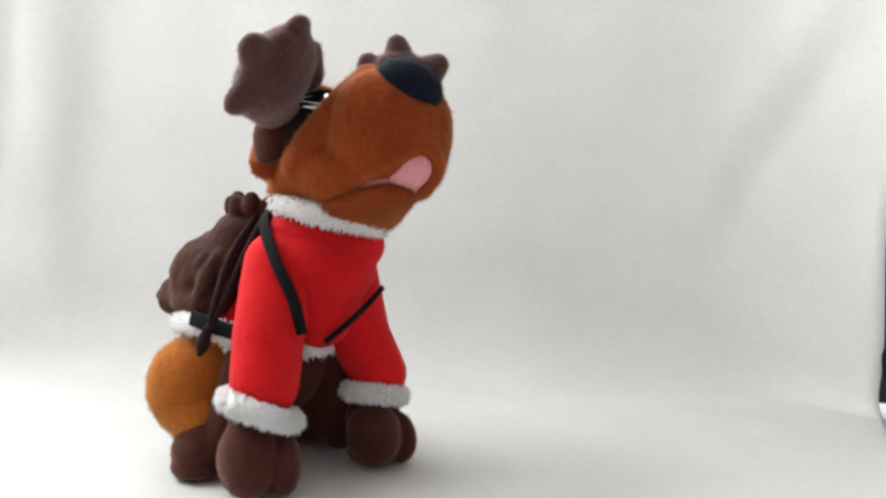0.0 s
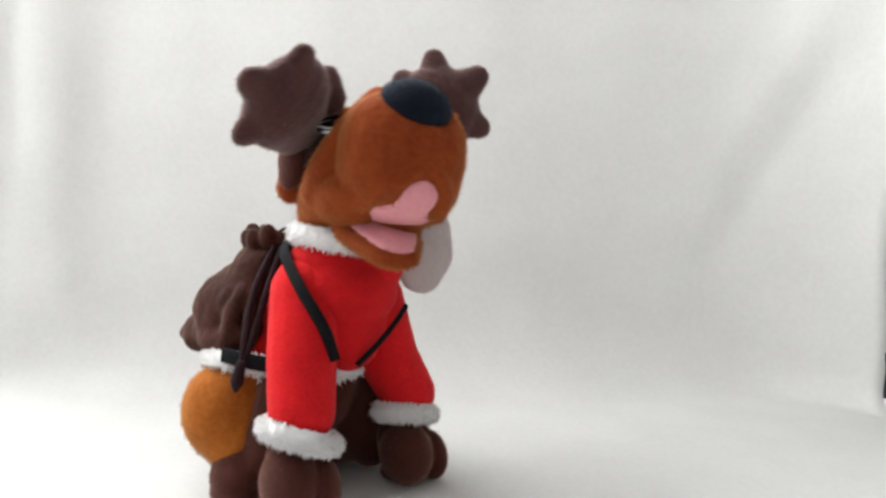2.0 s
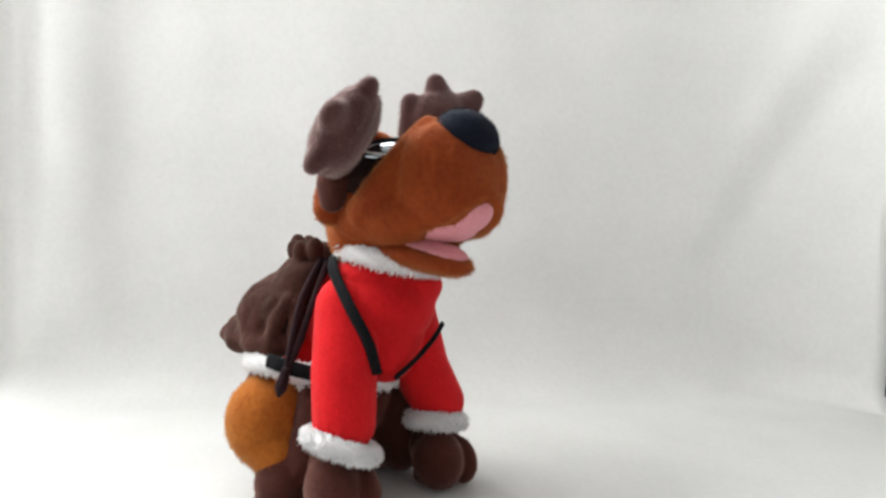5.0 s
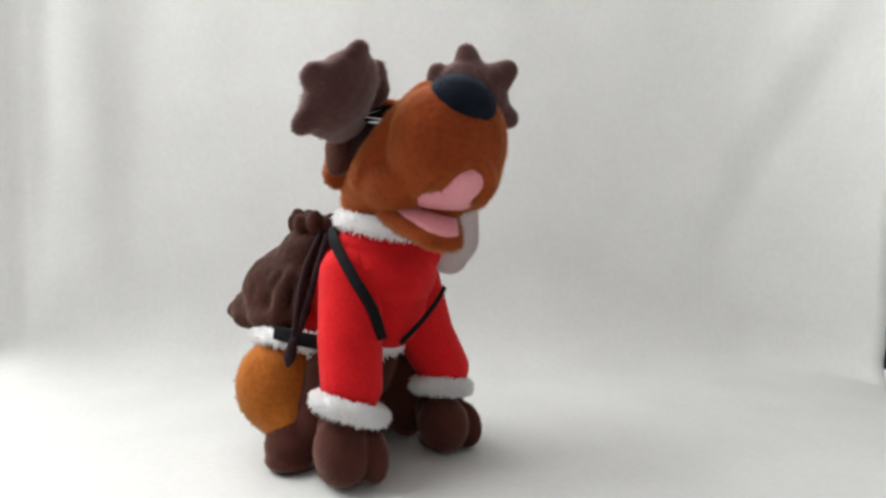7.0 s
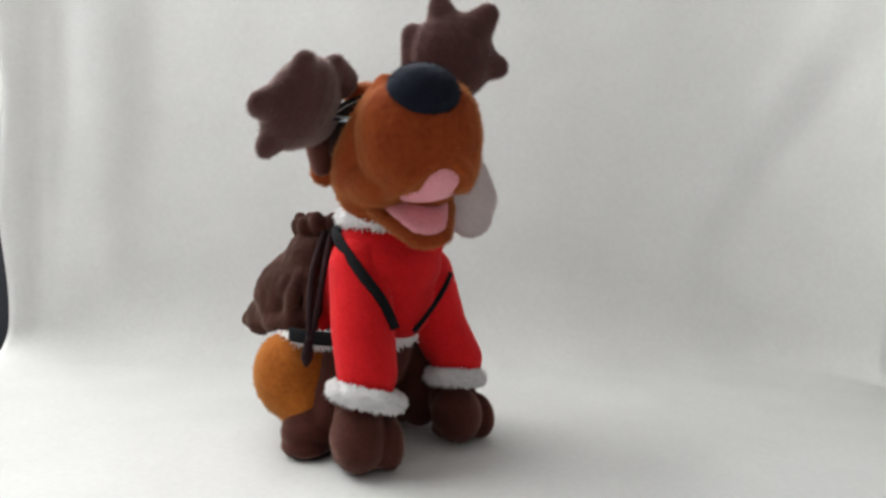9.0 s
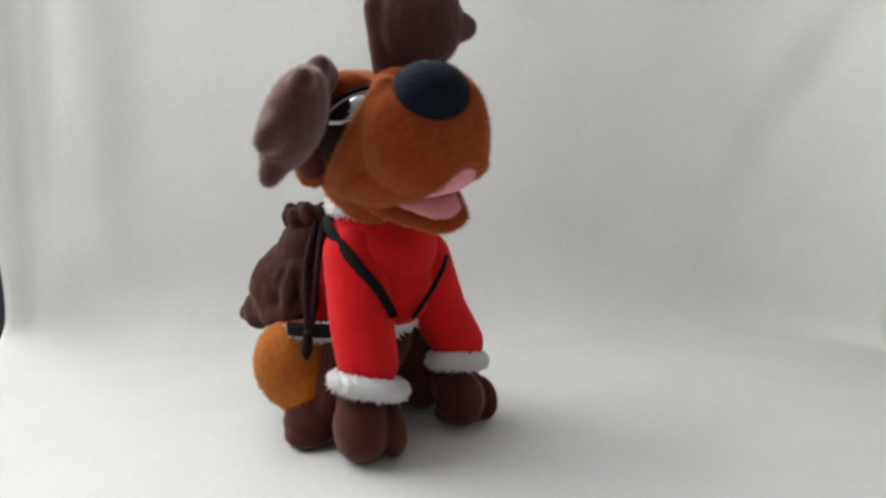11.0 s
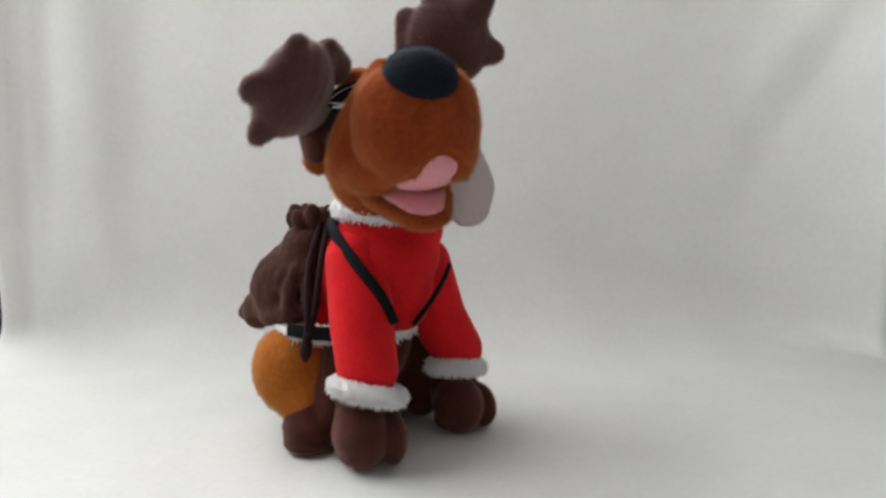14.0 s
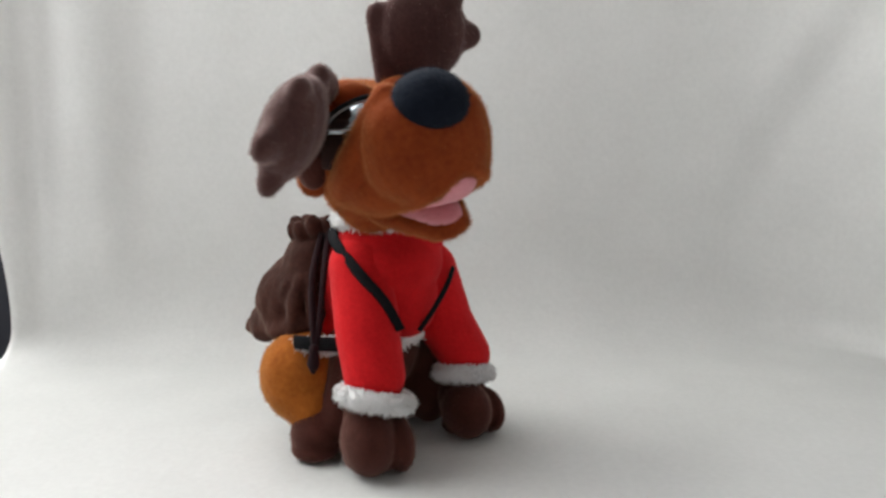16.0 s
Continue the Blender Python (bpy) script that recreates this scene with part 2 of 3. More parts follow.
window("window_1", (-1.25, -0.22, 1.25), 2.1, 1.3, 90)
window("window_2", (0.175, 1.25, 1.1), 2.65, 1.6, 0)
slab("backdrop", [(-2.6, 3.2, 2.0, 2.02, -0.75, 3.4)], OUTSIDE, "bright overcast sky outside the window", "sky")


def table():
    root = tagged(new("table"), "pale laminate table under the white sheet", "table")
    slab("tabletop", [(-0.95, 1.0, -0.5, 0.30, -0.034, -0.004)], TABLE, "", "", edge=0.004, parent=root)
    for x in (-0.88, 0.90):
        for y in (-0.44, 0.22):
            slab("leg", [(x, x + 0.05, y, y + 0.05, -0.75, -0.034)], TABLE, "", "", parent=root)


table()


def sheet_fold(x, z):
    """How far the hanging cloth stands out from its plane, in metres."""
    def ridge(at, size, wide, tilt, low, high):
        u = math.exp(-(((x - at) - tilt * (z - 0.25)) / wide) ** 2)
        v = 1 / (1 + math.exp(-(z - low) / 0.05)) * 1 / (1 + math.exp((z - high) / 0.05))
        return size * u * v
    return (ridge(-0.548, -0.006, 0.009, 0.02, 0.05, 2) + ridge(-0.455, 0.006, 0.026, 0.03, 0.12, 2) + ridge(-0.508, -0.006, 0.024, -0.06, 0.22, 2) + ridge(-0.485, 0.006, 0.034, 0.04, 0.10, 2) + ridge(-0.30, 0.003, 0.05, -0.08, 0.15, 2) + ridge(-0.40, -0.004, 0.05, 0.05, 0.10, 2) + ridge(-0.530, -0.007, 0.022, 0.06, 0.02, 2)
            + ridge(0.37, 0.009, 0.03, 0.5, 0.30, 0.9) + ridge(0.43, -0.009, 0.025, 0.5, 0.28, 0.9) + ridge(0.45, 0.004, 0.03, 0.2, 0.1, 0.3)
            + ridge(0.30, 0.004, 0.08, -0.2, 0.05, 0.5) + ridge(-0.15, 0.005, 0.09, 0.1, 0.1, 1.0) + ridge(0.1, 0.004, 0.07, -0.1, 0.2, 1.0)
            + 0.006 * noise.noise((x * 5, z * 3, 0.3)) + 0.0015 * noise.noise((x * 14, z * 11, 2.3)))


def backdrop_sheet():
    bm = bmesh.new()
    columns = 150
    profile = [("floor", v) for v in np.linspace(-0.56, 0.0, 32)] + [("bend", a) for a in np.linspace(0, 90, 18)[1:]] + [("wall", h) for h in np.linspace(0, 0.54, 34)[1:]]
    rows = []
    for kind, v in profile:
        row = []
        for i in range(columns + 1):
            u = i / columns
            flare = 2 * u - 1
            radius = 0.13 - (0.10 * max(0.0, flare) ** 3 if flare > 0 else 0.09 * (-flare) ** 4)
            z = 0.0 if kind == "floor" else (radius * (1 - math.cos(radians(v))) if kind == "bend" else radius + v)
            left = -0.582 + 0.008 * z + 0.004 * math.sin(z * 23)
            right = 0.519 + 0.045 * z + 0.004 * math.sin(z * 17 + 1)
            x = left + (right - left) * u
            wall = 0.36 - (0.16 * (x / 0.53) ** 8 if x > 0 else 0.08 * (x / 0.58) ** 4)
            start = wall - radius
            if kind == "floor":
                x = left + 0.35 * v + (right + 0.52 * v - left - 0.35 * v) * u
                y = v + start
                z = 0.0012 * max(0.0, noise.noise((x * 7, y * 7, 0.7)))
            elif kind == "bend":
                y = start + radius * math.sin(radians(v)) - sheet_fold(x, z) * v / 90
            else:
                y = wall - sheet_fold(x, z)
            row.append(bm.verts.new((x, y, z)))
        rows.append(row)
    for a, b in zip(rows, rows[1:]):
        for k in range(columns):
            bm.faces.new((a[k], a[k + 1], b[k + 1], b[k]))
    ob = part("backdrop_sheet", bm, SHEET, shift=False)
    mod = ob.modifiers.new("thickness", "SOLIDIFY")
    mod.thickness, mod.offset = 0.0015, -1
    tagged(ob, "creased white cloth sheet hung and swept over the table", "backdrop")


backdrop_sheet()


def cabinet():
    root = tagged(new("cabinet"), "dark blue-grey cabinet with a pale top panel", "cabinet")
    slab("body", [(-1.1, 1.3, 0.72, 1.10, -0.75, 0.235)], CABINET, "", "", edge=0.006, parent=root)
    slab("top_panel", [(-1.11, 1.31, 0.71, 1.11, 0.235, 0.25)], WHITE, "", "", edge=0.004, parent=root)


cabinet()


def toy_box():
    root = tagged(new("carton"), "blue printed carton lying on the dark cabinet", "carton")
    slab("body", [(0.885, 1.06, 0.80, 0.90, 0.25, 0.385)], BLUE, "", "", edge=0.003, parent=root)
    slab("print", [(0.90, 0.955, 0.796, 0.7995, 0.27, 0.34)], ROSE, "", "", edge=0.001, parent=root)


toy_box()


def dark_bag():
    root = tagged(new("bag"), "black nylon bag with a lime strap", "bag")
    bm = bmesh.new()
    ball(bm, (0.650, 0.225, 0.064), (0.13, 0.07, 0.068), (0, 0, 12))
    ball(bm, (0.675, 0.235, 0.12), (0.10, 0.06, 0.08), (0, 20, 0))
    ball(bm, (0.617, 0.110, 0.050), (0.118, 0.070, 0.052), (0, 0, 10))
    part("body", bm, BAG, root, voxel=0.008, smooth=3, shift=False)
    pts = curve_points([(0.496, 0.135, 0.066), (0.512, 0.078, 0.054), (0.548, 0.040, 0.036), (0.63, 0.034, 0.022)])
    part("strap", tube(pts, 0.003, wide=0.012, flat=[(0, -1, 0.4)] * len(pts)), LIME, root, "lime green webbing strap", shift=False)


dark_bag()

# ---- plush reindeer ----
reindeer = tagged(new("plush_reindeer"), "sitting rust-brown plush reindeer in a red white-trimmed jacket", "plush toy")
reindeer.location = ROOT


def lower_body():
    bm = bmesh.new()
    ball(bm, (-0.125, 0.030, 0.062), (0.052, 0.058, 0.060))
    ball(bm, (-0.085, 0.015, 0.085), (0.045, 0.045, 0.050))
    ball(bm, (-0.062, 0.050, 0.042), (0.044, 0.040, 0.042))
    ball(bm, (-0.034, 0.040, 0.050), (0.028, 0.034, 0.050))
    part("rump", bm, FELT, reindeer, "dark brown felt rump and belly", voxel=0.003)
    bm = bmesh.new()
    ball(bm, (-0.142, -0.014, 0.062), (0.035, 0.036, 0.040), (0, -14, 20))
    ball(bm, (-0.138, 0.000, 0.076), (0.033, 0.040, 0.030), (0, -10, 20))
    chain(bm, [(-0.140, -0.018, 0.056, 0.031), (-0.130, -0.032, 0.040, 0.021), (-0.124, -0.038, 0.032, 0.014)], steps=5)
    part("thigh", bm, GOLD, reindeer, "golden rust plush thigh", voxel=0.0025)
    bm = bmesh.new()
    ball(bm, (-0.098, 0.096, 0.052), (0.030, 0.036, 0.038))
    part("thigh", bm, GOLD, reindeer, voxel=0.003)
    bm = bmesh.new()
    ball(bm, (-0.126, -0.036, 0.020), (0.0225, 0.025, 0.020))
    ball(bm, (-0.126, -0.030, 0.030), (0.0225, 0.026, 0.022))
    ball(bm, (-0.126, -0.038, 0.009), (0.0220, 0.025, 0.0092))
    chain(bm, [(-0.112, -0.034, 0.032, 0.020), (-0.096, -0.026, 0.056, 0.026), (-0.090, -0.018, 0.082, 0.027)], steps=5)
    part("hind_foot", bm, FELT, reindeer, voxel=0.002)
    bm = bmesh.new()
    ball(bm, (-0.040, 0.074, 0.022), (0.024, 0.030, 0.022))
    ball(bm, (-0.043, 0.080, 0.036), (0.022, 0.026, 0.026))
    part("hind_foot", bm, FELT, reindeer, voxel=0.002)


def paw(x, y, turn, size=1.0):
    bm = bmesh.new()
    m = Matrix.Translation((x, y, 0)) @ Matrix.Rotation(radians(turn), 4, "Z") @ Matrix.Scale(size, 4)

    # toe ends face the -y way of the paw
    for c, r in (((0.000, 0.012, 0.034), (0.023, 0.021, 0.028)), ((-0.0085, -0.004, 0.026), (0.0205, 0.026, 0.0258)),
                 ((0.0140, -0.006, 0.021), (0.0105, 0.022, 0.0208)), ((0.000, 0.004, 0.010), (0.025, 0.022, 0.0100))):
        ball(bm, m @ Vector(c), [v * size for v in r], (0, 0, turn))
    part("paw", bm, FELT, reindeer, "dark brown felt paw with two toes", voxel=0.0017, smooth=2)


def fur_ring(name, centre, across, deep, high, tilt, parent, rng, count, length, shift=True):
    """A thick fluffy band of white pile round a limb."""
    bm = bmesh.new()
    turn = Euler([radians(a) for a in tilt]).to_matrix()
    spots = []
    n, k = 40, 12
    rings = []
    for i in range(n):
        a = 2 * math.pi * i / n
        ring = []
        for j in range(k):
            b = 2 * math.pi * j / k
            bulge = 0.0055 * (1 + 0.25 * math.sin(5 * a + j))
            p = Vector(((across + bulge * math.cos(b)) * math.cos(a), (deep + bulge * math.cos(b)) * math.sin(a), high / 2 * math.sin(b)))
            ring.append(bm.verts.new(Vector(centre) + turn @ p))
        rings.append(ring)
    for i in range(n):
        for j in range(k):
            bm.faces.new((rings[i][j], rings[(i + 1) % n][j], rings[(i + 1) % n][(j + 1) % k], rings[i][(j + 1) % k]))
    for _ in range(count):
        a, b = rng.uniform(0, 2 * math.pi), rng.uniform(-2.3, 2.0)
        out = Vector((math.cos(a) * math.cos(b) * 1.0, math.sin(a) * math.cos(b), math.sin(b) * 1.0))
        p = Vector(((across + 0.006 * math.cos(b)) * math.cos(a), (deep + 0.006 * math.cos(b)) * math.sin(a), high / 2 * 0.95 * math.sin(b)))
        spots.append((Vector(centre) + turn @ p, turn @ out))
    tufts(bm, spots, length, 0.0008, 0.6, rng)
    return part(name, bm, FUR, parent, "fluffy white pile trim", shift=shift)


RNG = random.Random(7)
lower_body()
paw(-0.072, -0.066, 22, 1.08)
paw(0.004, 0.006, 38, 1.0)

# sleeves: made round the cuff, which is the point that they swing about
SLEEVE_NEAR, SLEEVE_FAR = Vector((-0.072, -0.068, 0.062)), Vector((0.000, 0.012, 0.056))


def sleeve(base, shoulder, r0, r1, name="sleeve"):
    bm = bmesh.new()
    d = Vector(shoulder) - base
    mid = d * 0.5 + Vector((-0.001, -0.003, 0))
    chain(bm, [(0, 0.002, 0.016, r0), (*mid, (r0 + r1) / 2), (*d, r1)], steps=8)
    ob = part(name, bm, RED, reindeer, "red felt sleeve", voxel=0.0025, smooth=5, shift=False)
    ob.location = base - ROOT
    return ob


sleeve_near = sleeve(SLEEVE_NEAR, (-0.078, -0.030, 0.160), 0.0250, 0.028)
sleeve_far = sleeve(SLEEVE_FAR, (-0.030, 0.008, 0.150), 0.0238, 0.027)
fur_ring("cuff", (-0.001, 0, -0.001), 0.0248, 0.0250, 0.0125, (-12, 15, 0), sleeve_near, RNG, 1700, 0.0045, False)
fur_ring("cuff", (-0.002, 0, 0.001), 0.0208, 0.0225, 0.0125, (-11, 3, 0), sleeve_far, RNG, 1500, 0.0045, False)

# torso: made round the point that it rocks about
HIP = Vector((-0.045, -0.012, 0.085))


def torso():
    bm = bmesh.new()
    for c, r in (((-0.057, -0.012, 0.185), (0.040, 0.034, 0.023)), ((-0.052, -0.016, 0.160), (0.046, 0.036, 0.034)),
                 ((-0.058, -0.008, 0.135), (0.046, 0.040, 0.040)), ((-0.082, 0.014, 0.140), (0.042, 0.040, 0.052)),
                 ((-0.034, -0.006, 0.180), (0.029, 0.028, 0.024)), ((-0.112, 0.026, 0.112), (0.044, 0.042, 0.026)), ((-0.048, -0.016, 0.122), (0.028, 0.026, 0.026))):
        ball(bm, Vector(c) - HIP, r, (0, 0, 35))
    ob = part("jacket", bm, RED, reindeer, "red felt jacket body", voxel=0.0028, smooth=6, shift=False)
    ob.location = HIP - ROOT
    fur_ring("collar", Vector((-0.050, -0.014, 0.2015)) - HIP, 0.041, 0.036, 0.015, (2, 5, 0), ob, RNG, 1300, 0.0038, False)
    fur_ring("hem", Vector((-0.115, 0.014, 0.095)) - HIP, 0.048, 0.050, 0.013, (-8, 5, 20), ob, RNG, 1700, 0.0045, False)
    fur_ring("hem", Vector((-0.078, 0.006, 0.094)) - HIP, 0.044, 0.038, 0.012, (0, -6, 20), ob, RNG, 1000, 0.004, False)
    near = curve_points([Vector(p) - HIP for p in ((-0.098, -0.016, 0.198), (-0.094, -0.038, 0.187), (-0.076, -0.061, 0.164), (-0.058, -0.066, 0.138), (-0.049, -0.064, 0.114))])
    part("strap", tube(near, 0.0012, wide=0.0046, flat=[(-0.3, -1, 0.25)] * len(near)), WEBBING, ob, "black webbing strap", shift=False)
    far = curve_points([Vector(p) - HIP for p in ((-0.002, -0.010, 0.150), (-0.008, -0.026, 0.140), (-0.020, -0.036, 0.124), (-0.036, -0.040, 0.106))])
    part("strap", tube(far, 0.0010, wide=0.0024, flat=[(0.5, -1, 0.1)] * len(far)), WEBBING, ob, "black webbing strap", shift=False)
    belt = curve_points([Vector(p) - HIP for p in ((-0.140, -0.036, 0.109), (-0.127, -0.043, 0.108), (-0.112, -0.046, 0.106), (-0.096, -0.046, 0.104))])
    part("belt", tube(belt, 0.0012, wide=0.006, flat=[(-0.6, -1, 0.1)] * len(belt)), WEBBING, ob, "black webbing belt", shift=False)
    return ob


def sack():
    """The drawstring sack on the toy's back, rocking with the jacket."""
    bm = bmesh.new()
    for c, r, t in (((-0.142, 0.027, 0.141), (0.047, 0.040, 0.034), (0, -38, 10)), ((-0.164, 0.040, 0.122), (0.038, 0.034, 0.020), (0, -32, 10)),
                    ((-0.123, 0.019, 0.166), (0.031, 0.034, 0.029), (0, -40, 0)), ((-0.110, 0.020, 0.184), (0.019, 0.022, 0.020), (0, 0, 0)),
                    ((-0.192, 0.056, 0.111), (0.016, 0.016, 0.010), (0, -25, 0)), ((-0.140, 0.010, 0.118), (0.036, 0.030, 0.017), (0, -12, 0))):
        ball(bm, Vector(c) - HIP, r, t)
    # folds that run down from the gathered neck
    for way, end, fat in (((-0.152, 0.006, 0.160), (-0.190, 0.048, 0.116), 0.0065), ((-0.146, -0.008, 0.150), (-0.168, 0.008, 0.112), 0.006),
                          ((-0.134, -0.014, 0.150), (-0.146, -0.014, 0.112), 0.006), ((-0.158, 0.024, 0.166), (-0.194, 0.062, 0.118), 0.006),
                          ((-0.122, -0.014, 0.156), (-0.124, -0.016, 0.116), 0.005)):
        pts = curve_points([(-0.109, 0.008, 0.191), way, end], 6)
        chain(bm, [(*(p - HIP), fat * (0.7 + 0.5 * k / len(pts))) for k, p in enumerate(pts)], steps=3)
    ob = part("sack", bm, SACK, reindeer, "dark brown cloth drawstring sack", voxel=0.0022, smooth=9, shift=False)
    ob.location = HIP - ROOT
    tex = bpy.data.textures.new("sack_creases", "CLOUDS")
    tex.noise_scale = 0.034
    mod = ob.modifiers.new("creases", "DISPLACE")
    mod.texture, mod.strength, mod.mid_level = tex, 0.008, 0.5
    tex = bpy.data.textures.new("sack_wrinkles", "CLOUDS")
    tex.noise_scale = 0.013
    mod = ob.modifiers.new("wrinkles", "DISPLACE")
    mod.texture, mod.strength, mod.mid_level = tex, 0.002, 0.5
    bm = bmesh.new()
    for k in range(11):
        a = 2 * math.pi * k / 11
        c = Vector((-0.113 + 0.023 * math.cos(a), 0.020 + 0.021 * math.sin(a), 0.196 + 0.003 * math.sin(3 * a)))
        ball(bm, c - HIP, (0.0078, 0.0078, 0.012), (-22 * math.sin(a), 22 * math.cos(a), 0), 14)
    ball(bm, Vector((-0.112, 0.022, 0.192)) - HIP, (0.017, 0.016, 0.012))
    part("gather", bm, SACK, ob, "gathered neck of the sack", voxel=0.0016, smooth=1, shift=False)
    for off in (0.0, 0.006):
        pts = curve_points([Vector(p) - HIP for p in ((-0.104 - off, -0.004, 0.192), (-0.109 - off * 1.6, -0.027, 0.160), (-0.115 - off, -0.041, 0.125), (-0.122, -0.046, 0.100))])
        part("cord", tube(pts, 0.0028), CORD, ob, "dark drawstring cord", shift=False)
    bm = bmesh.new()
    chain(bm, [(*(Vector((-0.122, -0.048, 0.104)) - HIP), 0.004), (*(Vector((-0.124, -0.049, 0.092)) - HIP), 0.0052), (*(Vector((-0.125, -0.049, 0.085)) - HIP), 0.002)], steps=5)
    part("knot", bm, CORD, ob, "knotted cord end", voxel=0.0012, smooth=1, shift=False)
    return ob


jacket, back_sack = torso(), sack()


EAR = Vector((-0.054, -0.010, 0.090))
# the head is made round the neck's pivot: x to the toy's own right, y ahead, z up
LEAN_DEGREES = 11
# the muzzle hangs a little askew, leaning about the nose
LEAN = Matrix.Translation((0, 0, 0.118)) @ Matrix.Rotation(radians(LEAN_DEGREES), 4, "Y") @ Matrix.Translation((0, 0, -0.118))


SKULL, SKULL_RADII = Vector((0, 0, 0.080)), (0.053, 0.048, 0.046)


def muzzle(bm):
    """A blunt muzzle that widens ahead, leaning a little askew, with a crease down its front."""
    stations = ((0.004, 0.060, 0.034, 0.022), (0.022, 0.064, 0.038, 0.027), (0.040, 0.072, 0.039, 0.031), (0.058, 0.085, 0.041, 0.038),
                (0.074, 0.0925, 0.0455, 0.0420), (0.088, 0.0935, 0.0435, 0.0400), (0.099, 0.093, 0.0375, 0.0340), (0.107, 0.092, 0.0275, 0.0240), (0.112, 0.092, 0.0130, 0.0110))
    around, rings = 44, []
    for y, mid, wide, high in stations:
        lean = Matrix.Rotation(radians(LEAN_DEGREES * max(0.0, min(1.0, y / 0.08))), 3, "Y")
        ring = []
        for k in range(around):
            a = 2 * math.pi * k / around
            c, d = math.cos(a), math.sin(a)
            x = wide * math.copysign(abs(c) ** 0.82, c)
            z = mid + high * math.copysign(abs(d) ** 0.82, d)
            crease = 0.0035 * math.exp(-((x + 0.017) / 0.005) ** 2) * max(0.0, min(1.0, (y - 0.09) / 0.012)) * (1 if 0.07 < z < 0.115 else 0.3)
            p = Vector((0, 0, 0.118)) + lean @ Vector((x, y - crease, z - 0.118))
            ring.append(bm.verts.new(p))
        rings.append(ring)
    for p, q in zip(rings, rings[1:]):
        for k in range(around):
            bm.faces.new((p[k], q[k], q[(k + 1) % around], p[(k + 1) % around]))
    bm.faces.new(rings[0])
    bm.faces.new(rings[-1][::-1])
    bmesh.ops.recalc_face_normals(bm, faces=bm.faces)


def skull_point(lon, lat, swell=1.0):
    a, b = radians(lon), radians(lat)
    unit = (math.cos(b) * math.cos(a), math.cos(b) * math.sin(a), math.sin(b))
    return SKULL + Vector([u * r * swell for u, r in zip(unit, SKULL_RADII)])


